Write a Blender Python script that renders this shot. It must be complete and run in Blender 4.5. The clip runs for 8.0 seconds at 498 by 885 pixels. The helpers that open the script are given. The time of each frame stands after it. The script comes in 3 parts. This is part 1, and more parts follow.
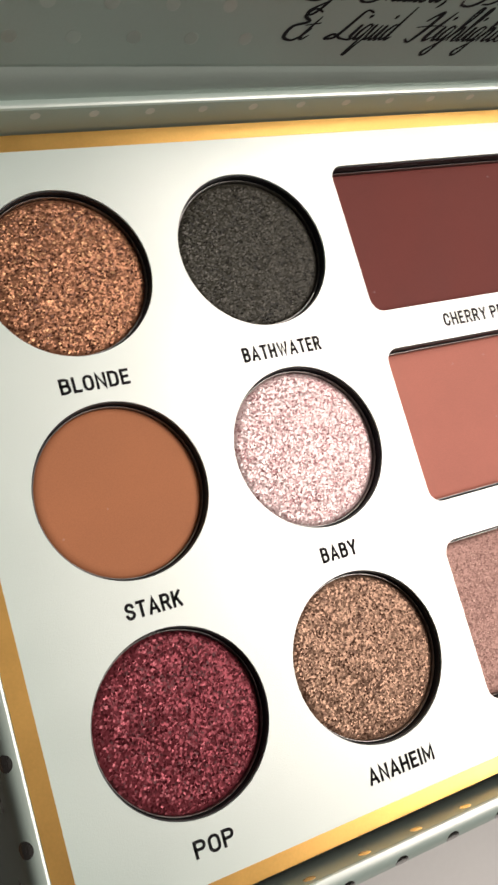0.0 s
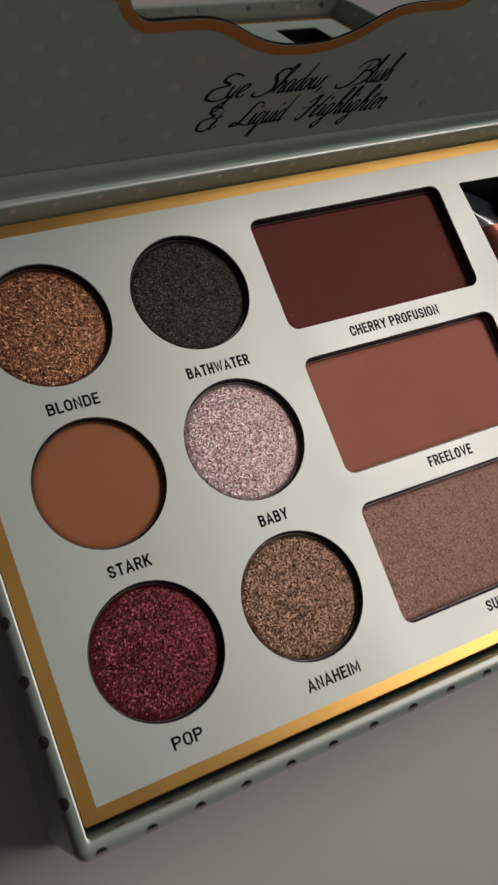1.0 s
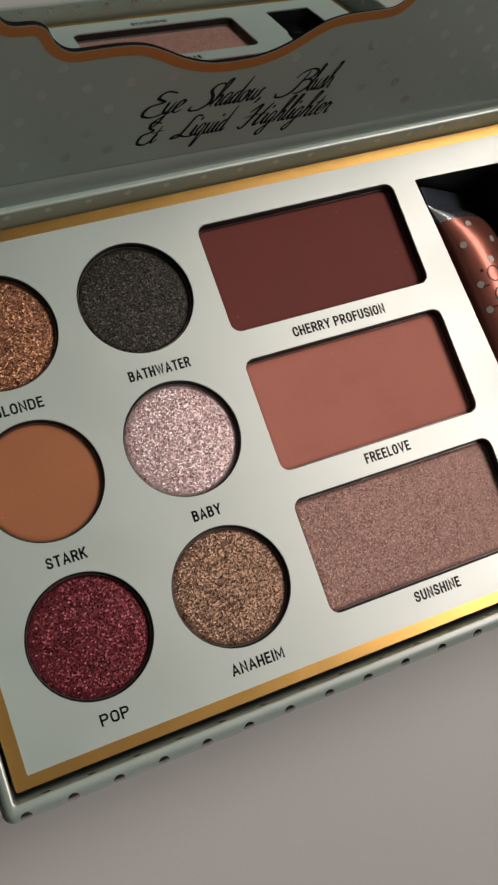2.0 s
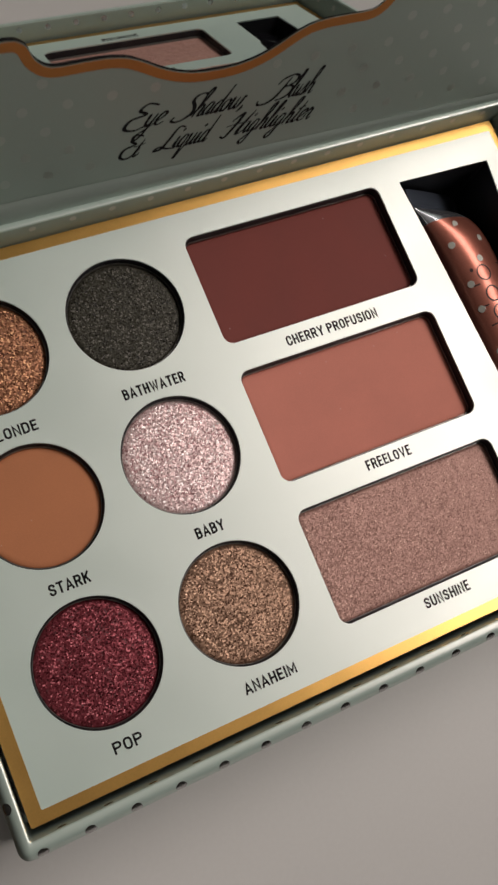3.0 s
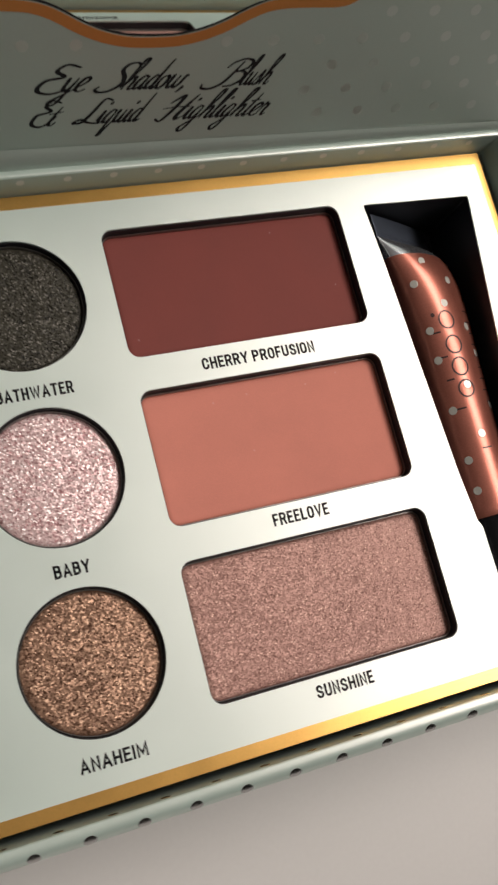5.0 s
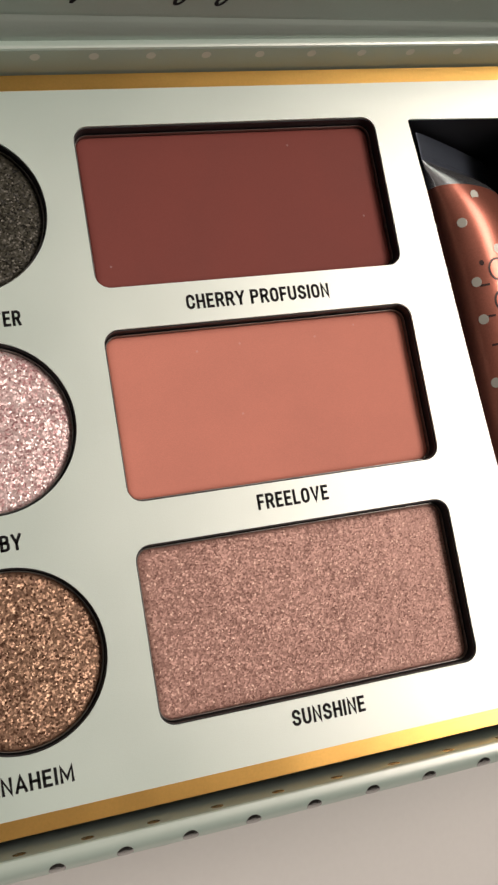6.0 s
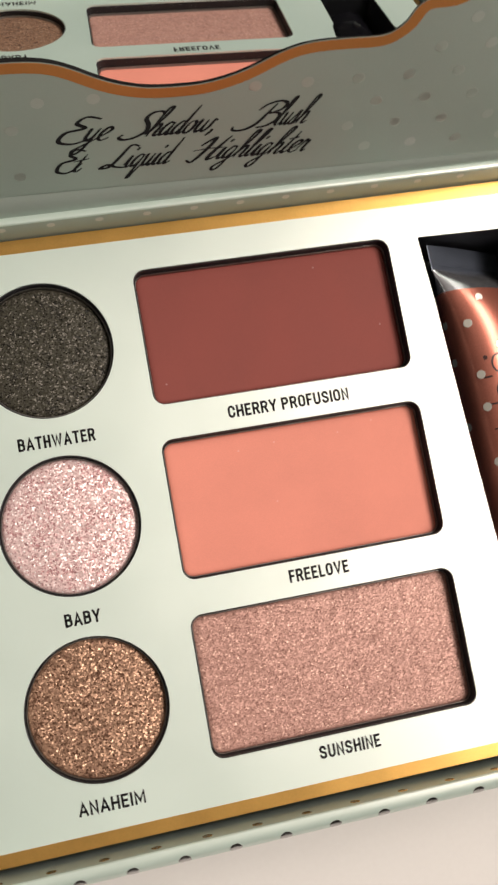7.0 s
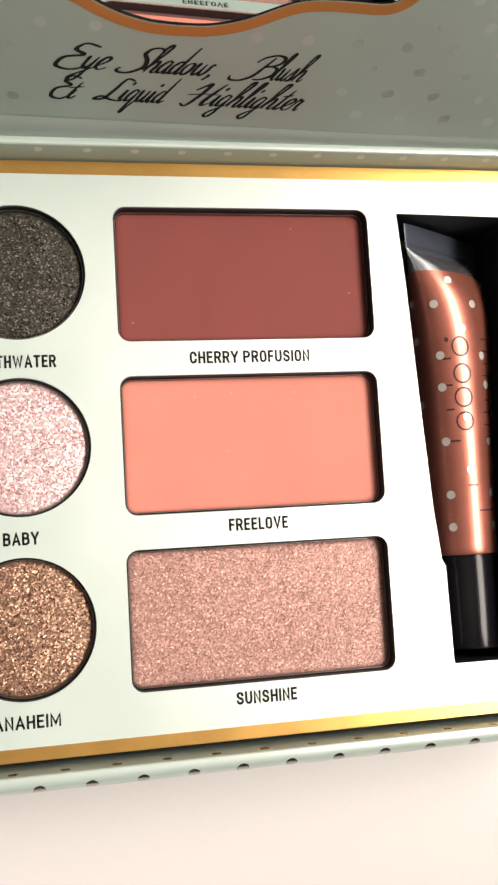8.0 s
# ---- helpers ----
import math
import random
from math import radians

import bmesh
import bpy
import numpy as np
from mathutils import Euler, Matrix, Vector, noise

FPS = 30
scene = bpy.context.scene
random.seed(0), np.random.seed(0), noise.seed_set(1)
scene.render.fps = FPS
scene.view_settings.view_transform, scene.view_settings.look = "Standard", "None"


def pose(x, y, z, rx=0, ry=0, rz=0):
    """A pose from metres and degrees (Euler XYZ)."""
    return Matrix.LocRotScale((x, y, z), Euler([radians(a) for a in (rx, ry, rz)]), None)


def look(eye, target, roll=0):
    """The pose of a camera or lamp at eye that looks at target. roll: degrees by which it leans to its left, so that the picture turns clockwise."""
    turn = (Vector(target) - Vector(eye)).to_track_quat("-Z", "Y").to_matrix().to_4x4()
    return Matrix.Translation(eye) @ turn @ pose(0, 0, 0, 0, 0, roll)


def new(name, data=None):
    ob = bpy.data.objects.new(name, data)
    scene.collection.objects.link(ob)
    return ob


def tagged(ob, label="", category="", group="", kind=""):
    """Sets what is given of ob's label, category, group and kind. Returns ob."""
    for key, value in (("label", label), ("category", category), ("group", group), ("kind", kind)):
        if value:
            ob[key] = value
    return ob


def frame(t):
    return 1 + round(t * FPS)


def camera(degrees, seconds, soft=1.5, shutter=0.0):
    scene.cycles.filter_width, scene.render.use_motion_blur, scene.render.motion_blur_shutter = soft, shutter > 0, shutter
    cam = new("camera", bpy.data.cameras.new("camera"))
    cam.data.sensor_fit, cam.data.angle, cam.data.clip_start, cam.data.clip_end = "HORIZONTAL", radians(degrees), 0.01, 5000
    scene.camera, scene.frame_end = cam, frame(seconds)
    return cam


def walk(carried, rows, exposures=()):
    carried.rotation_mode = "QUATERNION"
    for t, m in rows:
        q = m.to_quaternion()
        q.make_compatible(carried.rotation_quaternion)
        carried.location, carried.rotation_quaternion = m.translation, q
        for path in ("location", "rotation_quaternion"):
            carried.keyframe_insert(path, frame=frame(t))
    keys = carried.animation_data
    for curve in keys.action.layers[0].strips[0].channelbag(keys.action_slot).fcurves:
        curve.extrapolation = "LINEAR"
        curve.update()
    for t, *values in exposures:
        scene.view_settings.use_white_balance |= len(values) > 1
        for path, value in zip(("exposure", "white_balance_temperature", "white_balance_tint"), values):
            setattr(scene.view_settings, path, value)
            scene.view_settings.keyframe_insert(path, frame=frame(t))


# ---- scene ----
from mathutils.geometry import tessellate_polygon

cam = camera(29.44, 8.0, soft=2.4, shutter=0.3)
PATH = [
    (0, (-0.09222, 0.03066, 0.15286), (-0.00471, 0.05538, -0.02527), 59.94),
    (0.2, (-0.09751, 0.03036, 0.15123), (-0.00034, 0.05650, -0.02161), 58.64),
    (0.5, (-0.10399, 0.02582, 0.15477), (0.00097, 0.05490, -0.01297), 55.97),
    (0.8, (-0.09820, 0.01743, 0.17772), (-0.00609, 0.04988, 0.00319), 51.66),
    (1, (-0.09544, 0.01363, 0.19753), (-0.01540, 0.04623, 0.01716), 48.96),
    (1.2, (-0.07819, 0.01430, 0.21525), (-0.01338, 0.04222, 0.02812), 48.94),
    (1.5, (-0.06814, 0.01734, 0.22376), (-0.01042, 0.04107, 0.03374), 50.69),
    (1.7, (-0.06535, 0.01578, 0.22466), (-0.00876, 0.04019, 0.03439), 49.60),
    (2.8, (-0.08253, 0.01029, 0.20371), (-0.00472, 0.04142, 0.02211), 45.80),
    (3, (-0.07123, 0.01506, 0.21640), (-0.00588, 0.04265, 0.02941), 45.79),
    (3.2, (-0.06272, 0.01974, 0.22625), (-0.00650, 0.04415, 0.03587), 46.55),
    (3.5, (-0.06314, 0.02051, 0.22755), (-0.00187, 0.04477, 0.03872), 48.74),
    (3.8, (-0.08394, 0.02256, 0.21779), (-0.00492, 0.04823, 0.03587), 51.18),
    (4, (-0.09843, 0.01898, 0.20846), (-0.00787, 0.05209, 0.03324), 47.20),
    (4.2, (-0.10041, 0.02119, 0.20345), (-0.00502, 0.05249, 0.03047), 48.66),
    (4.5, (-0.08253, 0.01518, 0.19682), (0.00749, 0.04965, 0.02158), 48.37),
    (4.7, (-0.06365, 0.01231, 0.19698), (0.01590, 0.04886, 0.01716), 48.19),
    (5.8, (-0.02262, 0.01806, 0.16827), (0.03397, 0.04531, -0.02161), 55.29),
    (6, (-0.02134, 0.01934, 0.16444), (0.03422, 0.04582, -0.02586), 55.80),
    (6.5, (-0.01755, 0.02303, 0.17387), (0.02974, 0.04652, -0.01903), 53.98),
    (6.8, (-0.01345, 0.03372, 0.19307), (0.01777, 0.05662, -0.00315), 42.92),
    (7, (-0.01372, 0.03630, 0.20160), (0.01944, 0.05773, 0.00553), 47.29),
    (7.2, (-0.01883, 0.03532, 0.20350), (0.01439, 0.05917, 0.00772), 50.77),
    (7.3, (-0.02125, 0.03135, 0.20119), (0.01739, 0.05588, 0.00650), 55.33),
    (7.5, (-0.01311, 0.02716, 0.20019), (0.02690, 0.04926, 0.00548), 58.82),
    (8, (-0.01387, 0.02844, 0.20400), (0.02726, 0.04654, 0.00911), 63.47),
]
EXPOSURES = [(0.0, -0.27), (0.5, -1.25), (1.0, -1.6), (1.5, -1.2), (1.7, -1.1), (2.8, -1.0), (3.0, -0.9), (3.5, -0.2), (4.0, -0.25), (4.3, -0.38), (4.5, -0.6), (4.7, -0.55), (5.8, -0.35), (6.0, -0.35), (6.5, -0.1), (7.0, 0.25), (7.5, 0.4), (8.0, 0.58)]
EXPOSURES = [(t, stops, 6500 if t < 5 else 6850 if t < 7.2 else 6720, 10 if t < 5 else 11) for t, stops in EXPOSURES]
walk(cam, [(t, look(eye, target, roll)) for t, eye, target, roll in PATH], EXPOSURES)

# ---- world and light: a daylit room, one big window beside the table ----
world = bpy.data.worlds.new("daylight")
scene.world = world
world.use_nodes = True
sky = world.node_tree.nodes.new("ShaderNodeTexSky")
sky.sky_type, sky.sun_disc = "NISHITA", False
sky.sun_elevation, sky.sun_rotation = radians(38), radians(60)
back = world.node_tree.nodes["Background"]
back.inputs["Strength"].default_value = 0.1
world.node_tree.links.new(sky.outputs["Color"], back.inputs["Color"])

WIN_Y0, WIN_Y1, WIN_Z0, WIN_Z1, WALL_X = -0.35, 0.60, 0.57, 1.27, 0.58
win = bpy.data.lights.new("window_light", "AREA")
win.shape, win.size, win.size_y = "RECTANGLE", WIN_Y1 - WIN_Y0, WIN_Z1 - WIN_Z0
win.energy, win.color = 24.0, (1.0, 0.90, 0.82)
lamp = new("window_light", win)
lamp.matrix_world = look((WALL_X + 0.05, (WIN_Y0 + WIN_Y1) / 2, (WIN_Z0 + WIN_Z1) / 2), (-3.0, (WIN_Y0 + WIN_Y1) / 2, (WIN_Z0 + WIN_Z1) / 2))

# ---- helpers: the plan of the palette is drawn in units of 1.13 mm ----
U = 0.00113


def part(name, bm, material, parent=None, label="", smooth=False, scale=U):
    """Links a bmesh, drawn in plan units, as one mesh object under a thing or a part."""
    for v in bm.verts:
        v.co *= scale
    bmesh.ops.recalc_face_normals(bm, faces=bm.faces[:])
    me = bpy.data.meshes.new(name)
    bm.to_mesh(me)
    bm.free()
    if smooth:
        for p in me.polygons:
            p.use_smooth = len(p.vertices) < 9
        me.set_sharp_from_angle(angle=radians(35))
    me.materials.append(material)
    ob = new(name, me)
    if parent is not None:
        ob.parent = parent
        if parent.type == "EMPTY":
            ob.location = -parent.location
    if label:
        ob["label"] = label
    return ob


def thing(name, label, category, at=(0, 0, 0), group=""):
    ob = new(name)
    ob.empty_display_size = 0.02
    ob.location = Vector(at) * U
    return tagged(ob, label, category, group)


def circle(cx, cy, r, n=72):
    return [(cx + r * math.cos(2 * math.pi * k / n), cy + r * math.sin(2 * math.pi * k / n)) for k in range(n)]


def rounded(points, r, n=6):
    """A closed outline with its corners rounded."""
    out = []
    for k, p in enumerate(points):
        a, b, c = Vector(points[k - 1]), Vector(p), Vector(points[(k + 1) % len(points)])
        u, w = (a - b).normalized(), (c - b).normalized()
        half = math.acos(max(-1, min(1, u.dot(w)))) / 2
        d = r / math.tan(half)
        s, e = b + u * d, b + w * d
        mid = b + (u + w).normalized() * (r / math.sin(half))
        a0, a1 = math.atan2(s.y - mid.y, s.x - mid.x), math.atan2(e.y - mid.y, e.x - mid.x)
        turn = (a1 - a0 + math.pi) % (2 * math.pi) - math.pi
        out += [(mid.x + r * math.cos(a0 + turn * i / n), mid.y + r * math.sin(a0 + turn * i / n)) for i in range(n + 1)]
    return out


def rrect(x0, y0, x1, y1, r, n=6):
    return rounded([(x0, y0), (x1, y0), (x1, y1), (x0, y1)], r, n)


def grown(loop, d):
    """The outline moved outwards by d (inwards: minus); the outline runs anticlockwise."""
    out = []
    for k, p in enumerate(loop):
        a, c = Vector(loop[k - 1]), Vector(loop[(k + 1) % len(loop)])
        t = (c - a).normalized()
        out.append((p[0] + t.y * d, p[1] - t.x * d))
    return out


def plate(bm, outer, holes, z0, z1, m=Matrix()):
    """A flat plate with holes through it, from z0 up to z1."""
    loops = [outer, *holes]
    rings = [[[bm.verts.new(m @ Vector((x, y, z))) for x, y in loop] for loop in loops] for z in (z0, z1)]
    tris = tessellate_polygon([[Vector((x, y, 0)) for x, y in loop] for loop in loops])
    for ring in rings:
        flat = [v for loop in ring for v in loop]
        for tri in tris:
            try:
                bm.faces.new([flat[i] for i in tri])
            except ValueError:
                pass
    for low, high in zip(*rings):
        for k in range(len(low)):
            bm.faces.new((low[k - 1], low[k], high[k], high[k - 1]))
    return bm


def stack(bm, loops, caps=(True, True), m=Matrix()):
    """A skin over outlines laid one over another: (outline, z) from the bottom up."""
    rings = [[bm.verts.new(m @ Vector((x, y, z))) for x, y in loop] for loop, z in loops]
    for low, high in zip(rings, rings[1:]):
        for k in range(len(low)):
            bm.faces.new((low[k - 1], low[k], high[k], high[k - 1]))
    if caps[0]:
        bm.faces.new(rings[0][::-1])
    if caps[1]:
        bm.faces.new(rings[-1])
    return bm


def box(bm, x0, y0, z0, x1, y1, z1):
    return stack(bm, [([(x0, y0), (x1, y0), (x1, y1), (x0, y1)], z) for z in (z0, z1)])


# ---- materials ----
def nodes_of(name):
    mat = bpy.data.materials.new(name)
    mat.use_nodes = True
    return mat, mat.node_tree.nodes, mat.node_tree.links, mat.node_tree.nodes["Principled BSDF"]


def add(nodes, links, kind, inputs=None, **attributes):
    n = nodes.new(kind)
    for key, value in attributes.items():
        if key == "operation":
            n.operation = value
        elif key == "data_type":
            n.data_type = value
        elif key == "noise_dimensions":
            n.noise_dimensions = value
    for key, value in (inputs or {}).items():
        if isinstance(value, bpy.types.NodeSocket):
            links.new(value, n.inputs[key])
        else:
            n.inputs[key].default_value = value
    return n


def ramp(nodes, links, source, stops):
    n = nodes.new("ShaderNodeValToRGB")
    links.new(source, n.inputs["Fac"])
    while len(n.color_ramp.elements) < len(stops):
        n.color_ramp.elements.new(0.5)
    for element, (at, colour) in zip(n.color_ramp.elements, stops):
        element.position, element.color = at, (*colour, 1)
    return n


def shade(colour, k):
    return tuple(min(1.0, c * k) for c in colour)


def surface(name, colour, rough=0.5, metal=0.0, vary=0.06, large=40.0, fine=2500.0, bump=0.1, height=0.0001, coat=0.0, spec=0.5, smear=0.06, film=0.12):
    """Paint, paper or plastic: slow variation of tone, fine grain in tone, gloss and relief."""
    mat, nodes, links, shader = nodes_of(name)
    where = add(nodes, links, "ShaderNodeTexCoord").outputs["Object"]
    slow = add(nodes, links, "ShaderNodeTexNoise", {"Vector": where, "Scale": large, "Detail": 4.0})
    grain = add(nodes, links, "ShaderNodeTexNoise", {"Vector": where, "Scale": fine, "Detail": 3.0})
    both = add(nodes, links, "ShaderNodeMath", {0: slow.outputs["Fac"], 1: grain.outputs["Fac"]}, operation="ADD")
    half = add(nodes, links, "ShaderNodeMath", {0: both.outputs[0], 1: 0.5}, operation="MULTIPLY")
    tone = ramp(nodes, links, half.outputs[0], [(0.3, shade(colour, 1 - vary)), (0.7, shade(colour, 1 + vary))])
    links.new(tone.outputs["Color"], shader.inputs["Base Color"])
    gloss = add(nodes, links, "ShaderNodeMapRange", {"Value": slow.outputs["Fac"], "From Min": 0.3, "From Max": 0.7, "To Min": rough * (1 - smear), "To Max": rough * (1 + smear)})
    links.new(gloss.outputs["Result"], shader.inputs["Roughness"])
    relief = add(nodes, links, "ShaderNodeBump", {"Height": grain.outputs["Fac"], "Strength": bump, "Distance": height})
    links.new(relief.outputs["Normal"], shader.inputs["Normal"])
    shader.inputs["Metallic"].default_value = metal
    shader.inputs["Coat Weight"].default_value = coat
    shader.inputs["Coat Roughness"].default_value = film
    shader.inputs["Specular IOR Level"].default_value = spec
    return mat


def pearl(name, colour, lustre, share, rough):
    """Pearl-coated card: a matt tint under mica that mirrors the light softly, with a slightly uneven coat."""
    mat, nodes, links, shader = nodes_of(name)
    where = add(nodes, links, "ShaderNodeTexCoord").outputs["Object"]
    slow = add(nodes, links, "ShaderNodeTexNoise", {"Vector": where, "Scale": 55.0, "Detail": 4.0})
    grain = add(nodes, links, "ShaderNodeTexNoise", {"Vector": where, "Scale": 5000.0, "Detail": 2.0})
    relief = add(nodes, links, "ShaderNodeBump", {"Height": grain.outputs["Fac"], "Strength": 0.12, "Distance": 0.0001})
    tone = ramp(nodes, links, slow.outputs["Fac"], [(0.3, shade(colour, 0.98)), (0.7, shade(colour, 1.02))])
    links.new(tone.outputs["Color"], shader.inputs["Base Color"])
    shader.inputs["Roughness"].default_value = 0.6
    mica = nodes.new("ShaderNodeBsdfPrincipled")
    mica.inputs["Base Color"].default_value = (*lustre, 1)
    mica.inputs["Metallic"].default_value = 1.0
    gloss = add(nodes, links, "ShaderNodeMapRange", {"Value": slow.outputs["Fac"], "From Min": 0.3, "From Max": 0.7, "To Min": rough * 0.92, "To Max": rough * 1.08})
    links.new(gloss.outputs["Result"], mica.inputs["Roughness"])
    for each in (shader, mica):
        links.new(relief.outputs["Normal"], each.inputs["Normal"])
    both = add(nodes, links, "ShaderNodeMixShader", {0: share, 1: shader.outputs[0], 2: mica.outputs[0]})
    links.new(both.outputs[0], nodes["Material Output"].inputs["Surface"])
    return mat


def shimmer(name, dark, light, flake=0.0003, tilt=0.9, metal=0.7, rough=0.4, share=0.55, glint=None, sparse=0.92):
    """Pressed powder with glitter: small flakes, each tilted its own way, in loose clumps; glint paints sparkle on a
    few as a paler colour.
    """
    mat, nodes, links, shader = nodes_of(name)
    where = add(nodes, links, "ShaderNodeTexCoord").outputs["Object"]
    cells = add(nodes, links, "ShaderNodeTexVoronoi", {"Vector": where, "Scale": 1 / flake})
    slow = add(nodes, links, "ShaderNodeTexNoise", {"Vector": where, "Scale": 350.0, "Detail": 3.0})
    clump = add(nodes, links, "ShaderNodeTexNoise", {"Vector": where, "Scale": 1500.0, "Detail": 2.0})
    off = add(nodes, links, "ShaderNodeVectorMath", {0: cells.outputs["Color"], 1: (0.5, 0.5, 0.5)}, operation="SUBTRACT")
    far = add(nodes, links, "ShaderNodeVectorMath", {0: off.outputs[0], "Scale": tilt}, operation="SCALE")
    normal = add(nodes, links, "ShaderNodeNewGeometry").outputs["Normal"]
    lean = add(nodes, links, "ShaderNodeVectorMath", {0: normal, 1: far.outputs[0]}, operation="ADD")
    unit = add(nodes, links, "ShaderNodeVectorMath", {0: lean.outputs[0]}, operation="NORMALIZE")
    links.new(unit.outputs[0], shader.inputs["Normal"])
    pick = add(nodes, links, "ShaderNodeSeparateColor", {"Color": cells.outputs["Color"]})
    broad = add(nodes, links, "ShaderNodeMath", {0: slow.outputs["Fac"], 1: clump.outputs["Fac"]}, operation="ADD")
    loose = add(nodes, links, "ShaderNodeMath", {0: broad.outputs[0], 1: 0.5}, operation="SUBTRACT")
    mixed = add(nodes, links, "ShaderNodeMath", {0: pick.outputs[2], 1: loose.outputs[0]}, operation="ADD")
    tone = ramp(nodes, links, mixed.outputs[0], [(share, dark), (min(0.98, share + 0.4), light)])
    colour = tone.outputs["Color"]
    shine = add(nodes, links, "ShaderNodeMapRange", {"Value": mixed.outputs[0], "From Min": 0.4, "From Max": 1.2, "To Min": metal * 0.4, "To Max": metal}).outputs["Result"]
    # sparkle painted into the base colour of a few flakes, gloss unchanged
    if glint:
        lit = add(nodes, links, "ShaderNodeMapRange", {"Value": pick.outputs[0], "From Min": sparse, "From Max": sparse + 0.03}).outputs["Result"]
        sparkle = add(nodes, links, "ShaderNodeMix", {0: lit, 6: colour, 7: (*glint, 1)}, data_type="RGBA")
        colour = sparkle.outputs[2]
    links.new(colour, shader.inputs["Base Color"])
    links.new(shine, shader.inputs["Metallic"])
    shader.inputs["Roughness"].default_value = rough
    shader.inputs["Specular IOR Level"].default_value = 0.25
    return mat


def matte_powder(name, colour):
    """Pressed matte powder: soft, with pale specks and a fine press grain."""
    mat = surface(name, colour, rough=0.75, vary=0.09, large=80.0, fine=6000.0, bump=0.25, height=0.00006, spec=0.25)
    nodes, links = mat.node_tree.nodes, mat.node_tree.links
    paint = nodes["Principled BSDF"].inputs["Base Color"]
    base = paint.links[0].from_socket
    where = add(nodes, links, "ShaderNodeTexCoord").outputs["Object"]
    cells = add(nodes, links, "ShaderNodeTexVoronoi", {"Vector": where, "Scale": 700.0})
    rare = add(nodes, links, "ShaderNodeSeparateColor", {"Color": cells.outputs["Color"]})
    chosen = add(nodes, links, "ShaderNodeMath", {0: rare.outputs[0], 1: 0.95}, operation="GREATER_THAN")
    near = add(nodes, links, "ShaderNodeMath", {0: cells.outputs["Distance"], 1: 0.14}, operation="LESS_THAN")
    speck = add(nodes, links, "ShaderNodeMath", {0: chosen.outputs[0], 1: near.outputs[0]}, operation="MULTIPLY")
    pale = tuple(c + 0.12 * (1 - c) for c in colour)
    mixed = add(nodes, links, "ShaderNodeMix", {0: speck.outputs[0], 6: base, 7: (*pale, 1)}, data_type="RGBA")
    links.new(mixed.outputs[2], paint)
    return mat


M_TABLE = surface("white_table", (0.74, 0.73, 0.722), 0.42, vary=0.02, large=6, fine=900, bump=0.04)
M_WALL = surface("wall_paint", (0.11, 0.105, 0.10), 0.8, vary=0.03, large=2, fine=300, bump=0.2)
M_PALE = surface("pale_wall_paint", (0.34, 0.33, 0.32), 0.8, vary=0.03, large=2, fine=300, bump=0.2)
M_CEIL = surface("ceiling_paint", (0.5, 0.5, 0.49), 0.8, vary=0.02, large=2, fine=300)
M_FLOOR = surface("floor_wood", (0.25, 0.18, 0.12), 0.5, vary=0.2, large=5, fine=120)
M_PAPER = surface("mint_paper", (0.41, 0.488, 0.445), 0.48, metal=0.42, vary=0.03, large=60, fine=3000, bump=0.12)
M_CARD = pearl("pearl_card", (0.56, 0.765, 0.70), (0.93, 0.925, 0.90), 0.45, 0.42)
M_WRAP = pearl("pearl_wrap", (0.55, 0.70, 0.64), (0.90, 0.90, 0.87), 0.3, 0.34)
M_GOLD = surface("gold_foil", (0.79, 0.465, 0.14), 0.32, metal=1.0, vary=0.06, large=150, fine=2500, bump=0.04)
M_COPPER = surface("copper_print", (0.55, 0.22, 0.06), 0.4, metal=0.5, vary=0.06, large=150, fine=2500, bump=0.1)
M_DOT = surface("foil_dot", (0.49, 0.545, 0.505), 0.33, metal=0.68, vary=0.03, large=900, fine=4000, bump=0.02)
M_PALE_DOT = surface("pale_dot", (0.62, 0.63, 0.58), 0.5, metal=0.1, vary=0.04)
M_RIM_DOT = surface("grey_foil_dot", (0.50, 0.50, 0.50), 0.25, metal=1.0, vary=0.05, large=900, fine=4000, bump=0.03)
M_INK = surface("black_ink", (0.016, 0.016, 0.018), 0.85, vary=0.1, spec=0.15)
M_BLACK = surface("black_insert", (0.012, 0.013, 0.017), 0.5, vary=0.15, fine=1500, bump=0.2)
M_TIN = surface("pan_tin", (0.34, 0.33, 0.32), 0.35, metal=1.0, vary=0.1)
M_TUBE = surface("rose_gloss_tube", (0.52, 0.18, 0.13), 0.33, metal=0.72, vary=0.14, large=180, fine=3000, bump=0.04, coat=0.28, film=0.14)
M_CRIMP = surface("crimp_grey", (0.11, 0.13, 0.17), 0.3, metal=0.6, vary=0.1)
M_SILVER = surface("shoulder_silver", (0.55, 0.57, 0.62), 0.22, metal=0.9, vary=0.1, bump=0.05)
M_CAP = surface("black_cap", (0.005, 0.005, 0.007), 0.17, vary=0.1, bump=0.02, spec=0.3)
M_PEARL = surface("pearl_dot", (0.66, 0.65, 0.60), 0.3, metal=0.35, vary=0.04)
M_PRINT = surface("dark_print", (0.05, 0.02, 0.02), 0.4, vary=0.1)
M_EDGE = surface("cut_board", (0.012, 0.012, 0.012), 0.9, spec=0.1)
mirror_mat, _, _, mirror_shader = nodes_of("mirror")
mirror_shader.inputs["Base Color"].default_value = (0.93, 0.94, 0.935, 1)
mirror_shader.inputs["Metallic"].default_value = 1.0
mirror_shader.inputs["Roughness"].default_value = 0.015

# ---- the room and the table ----
def slab(name, material, *corners, kind="structure", label=""):
    ob = part(name, box(bmesh.new(), *corners), material, scale=1.0)
    return tagged(ob, label, kind=kind)


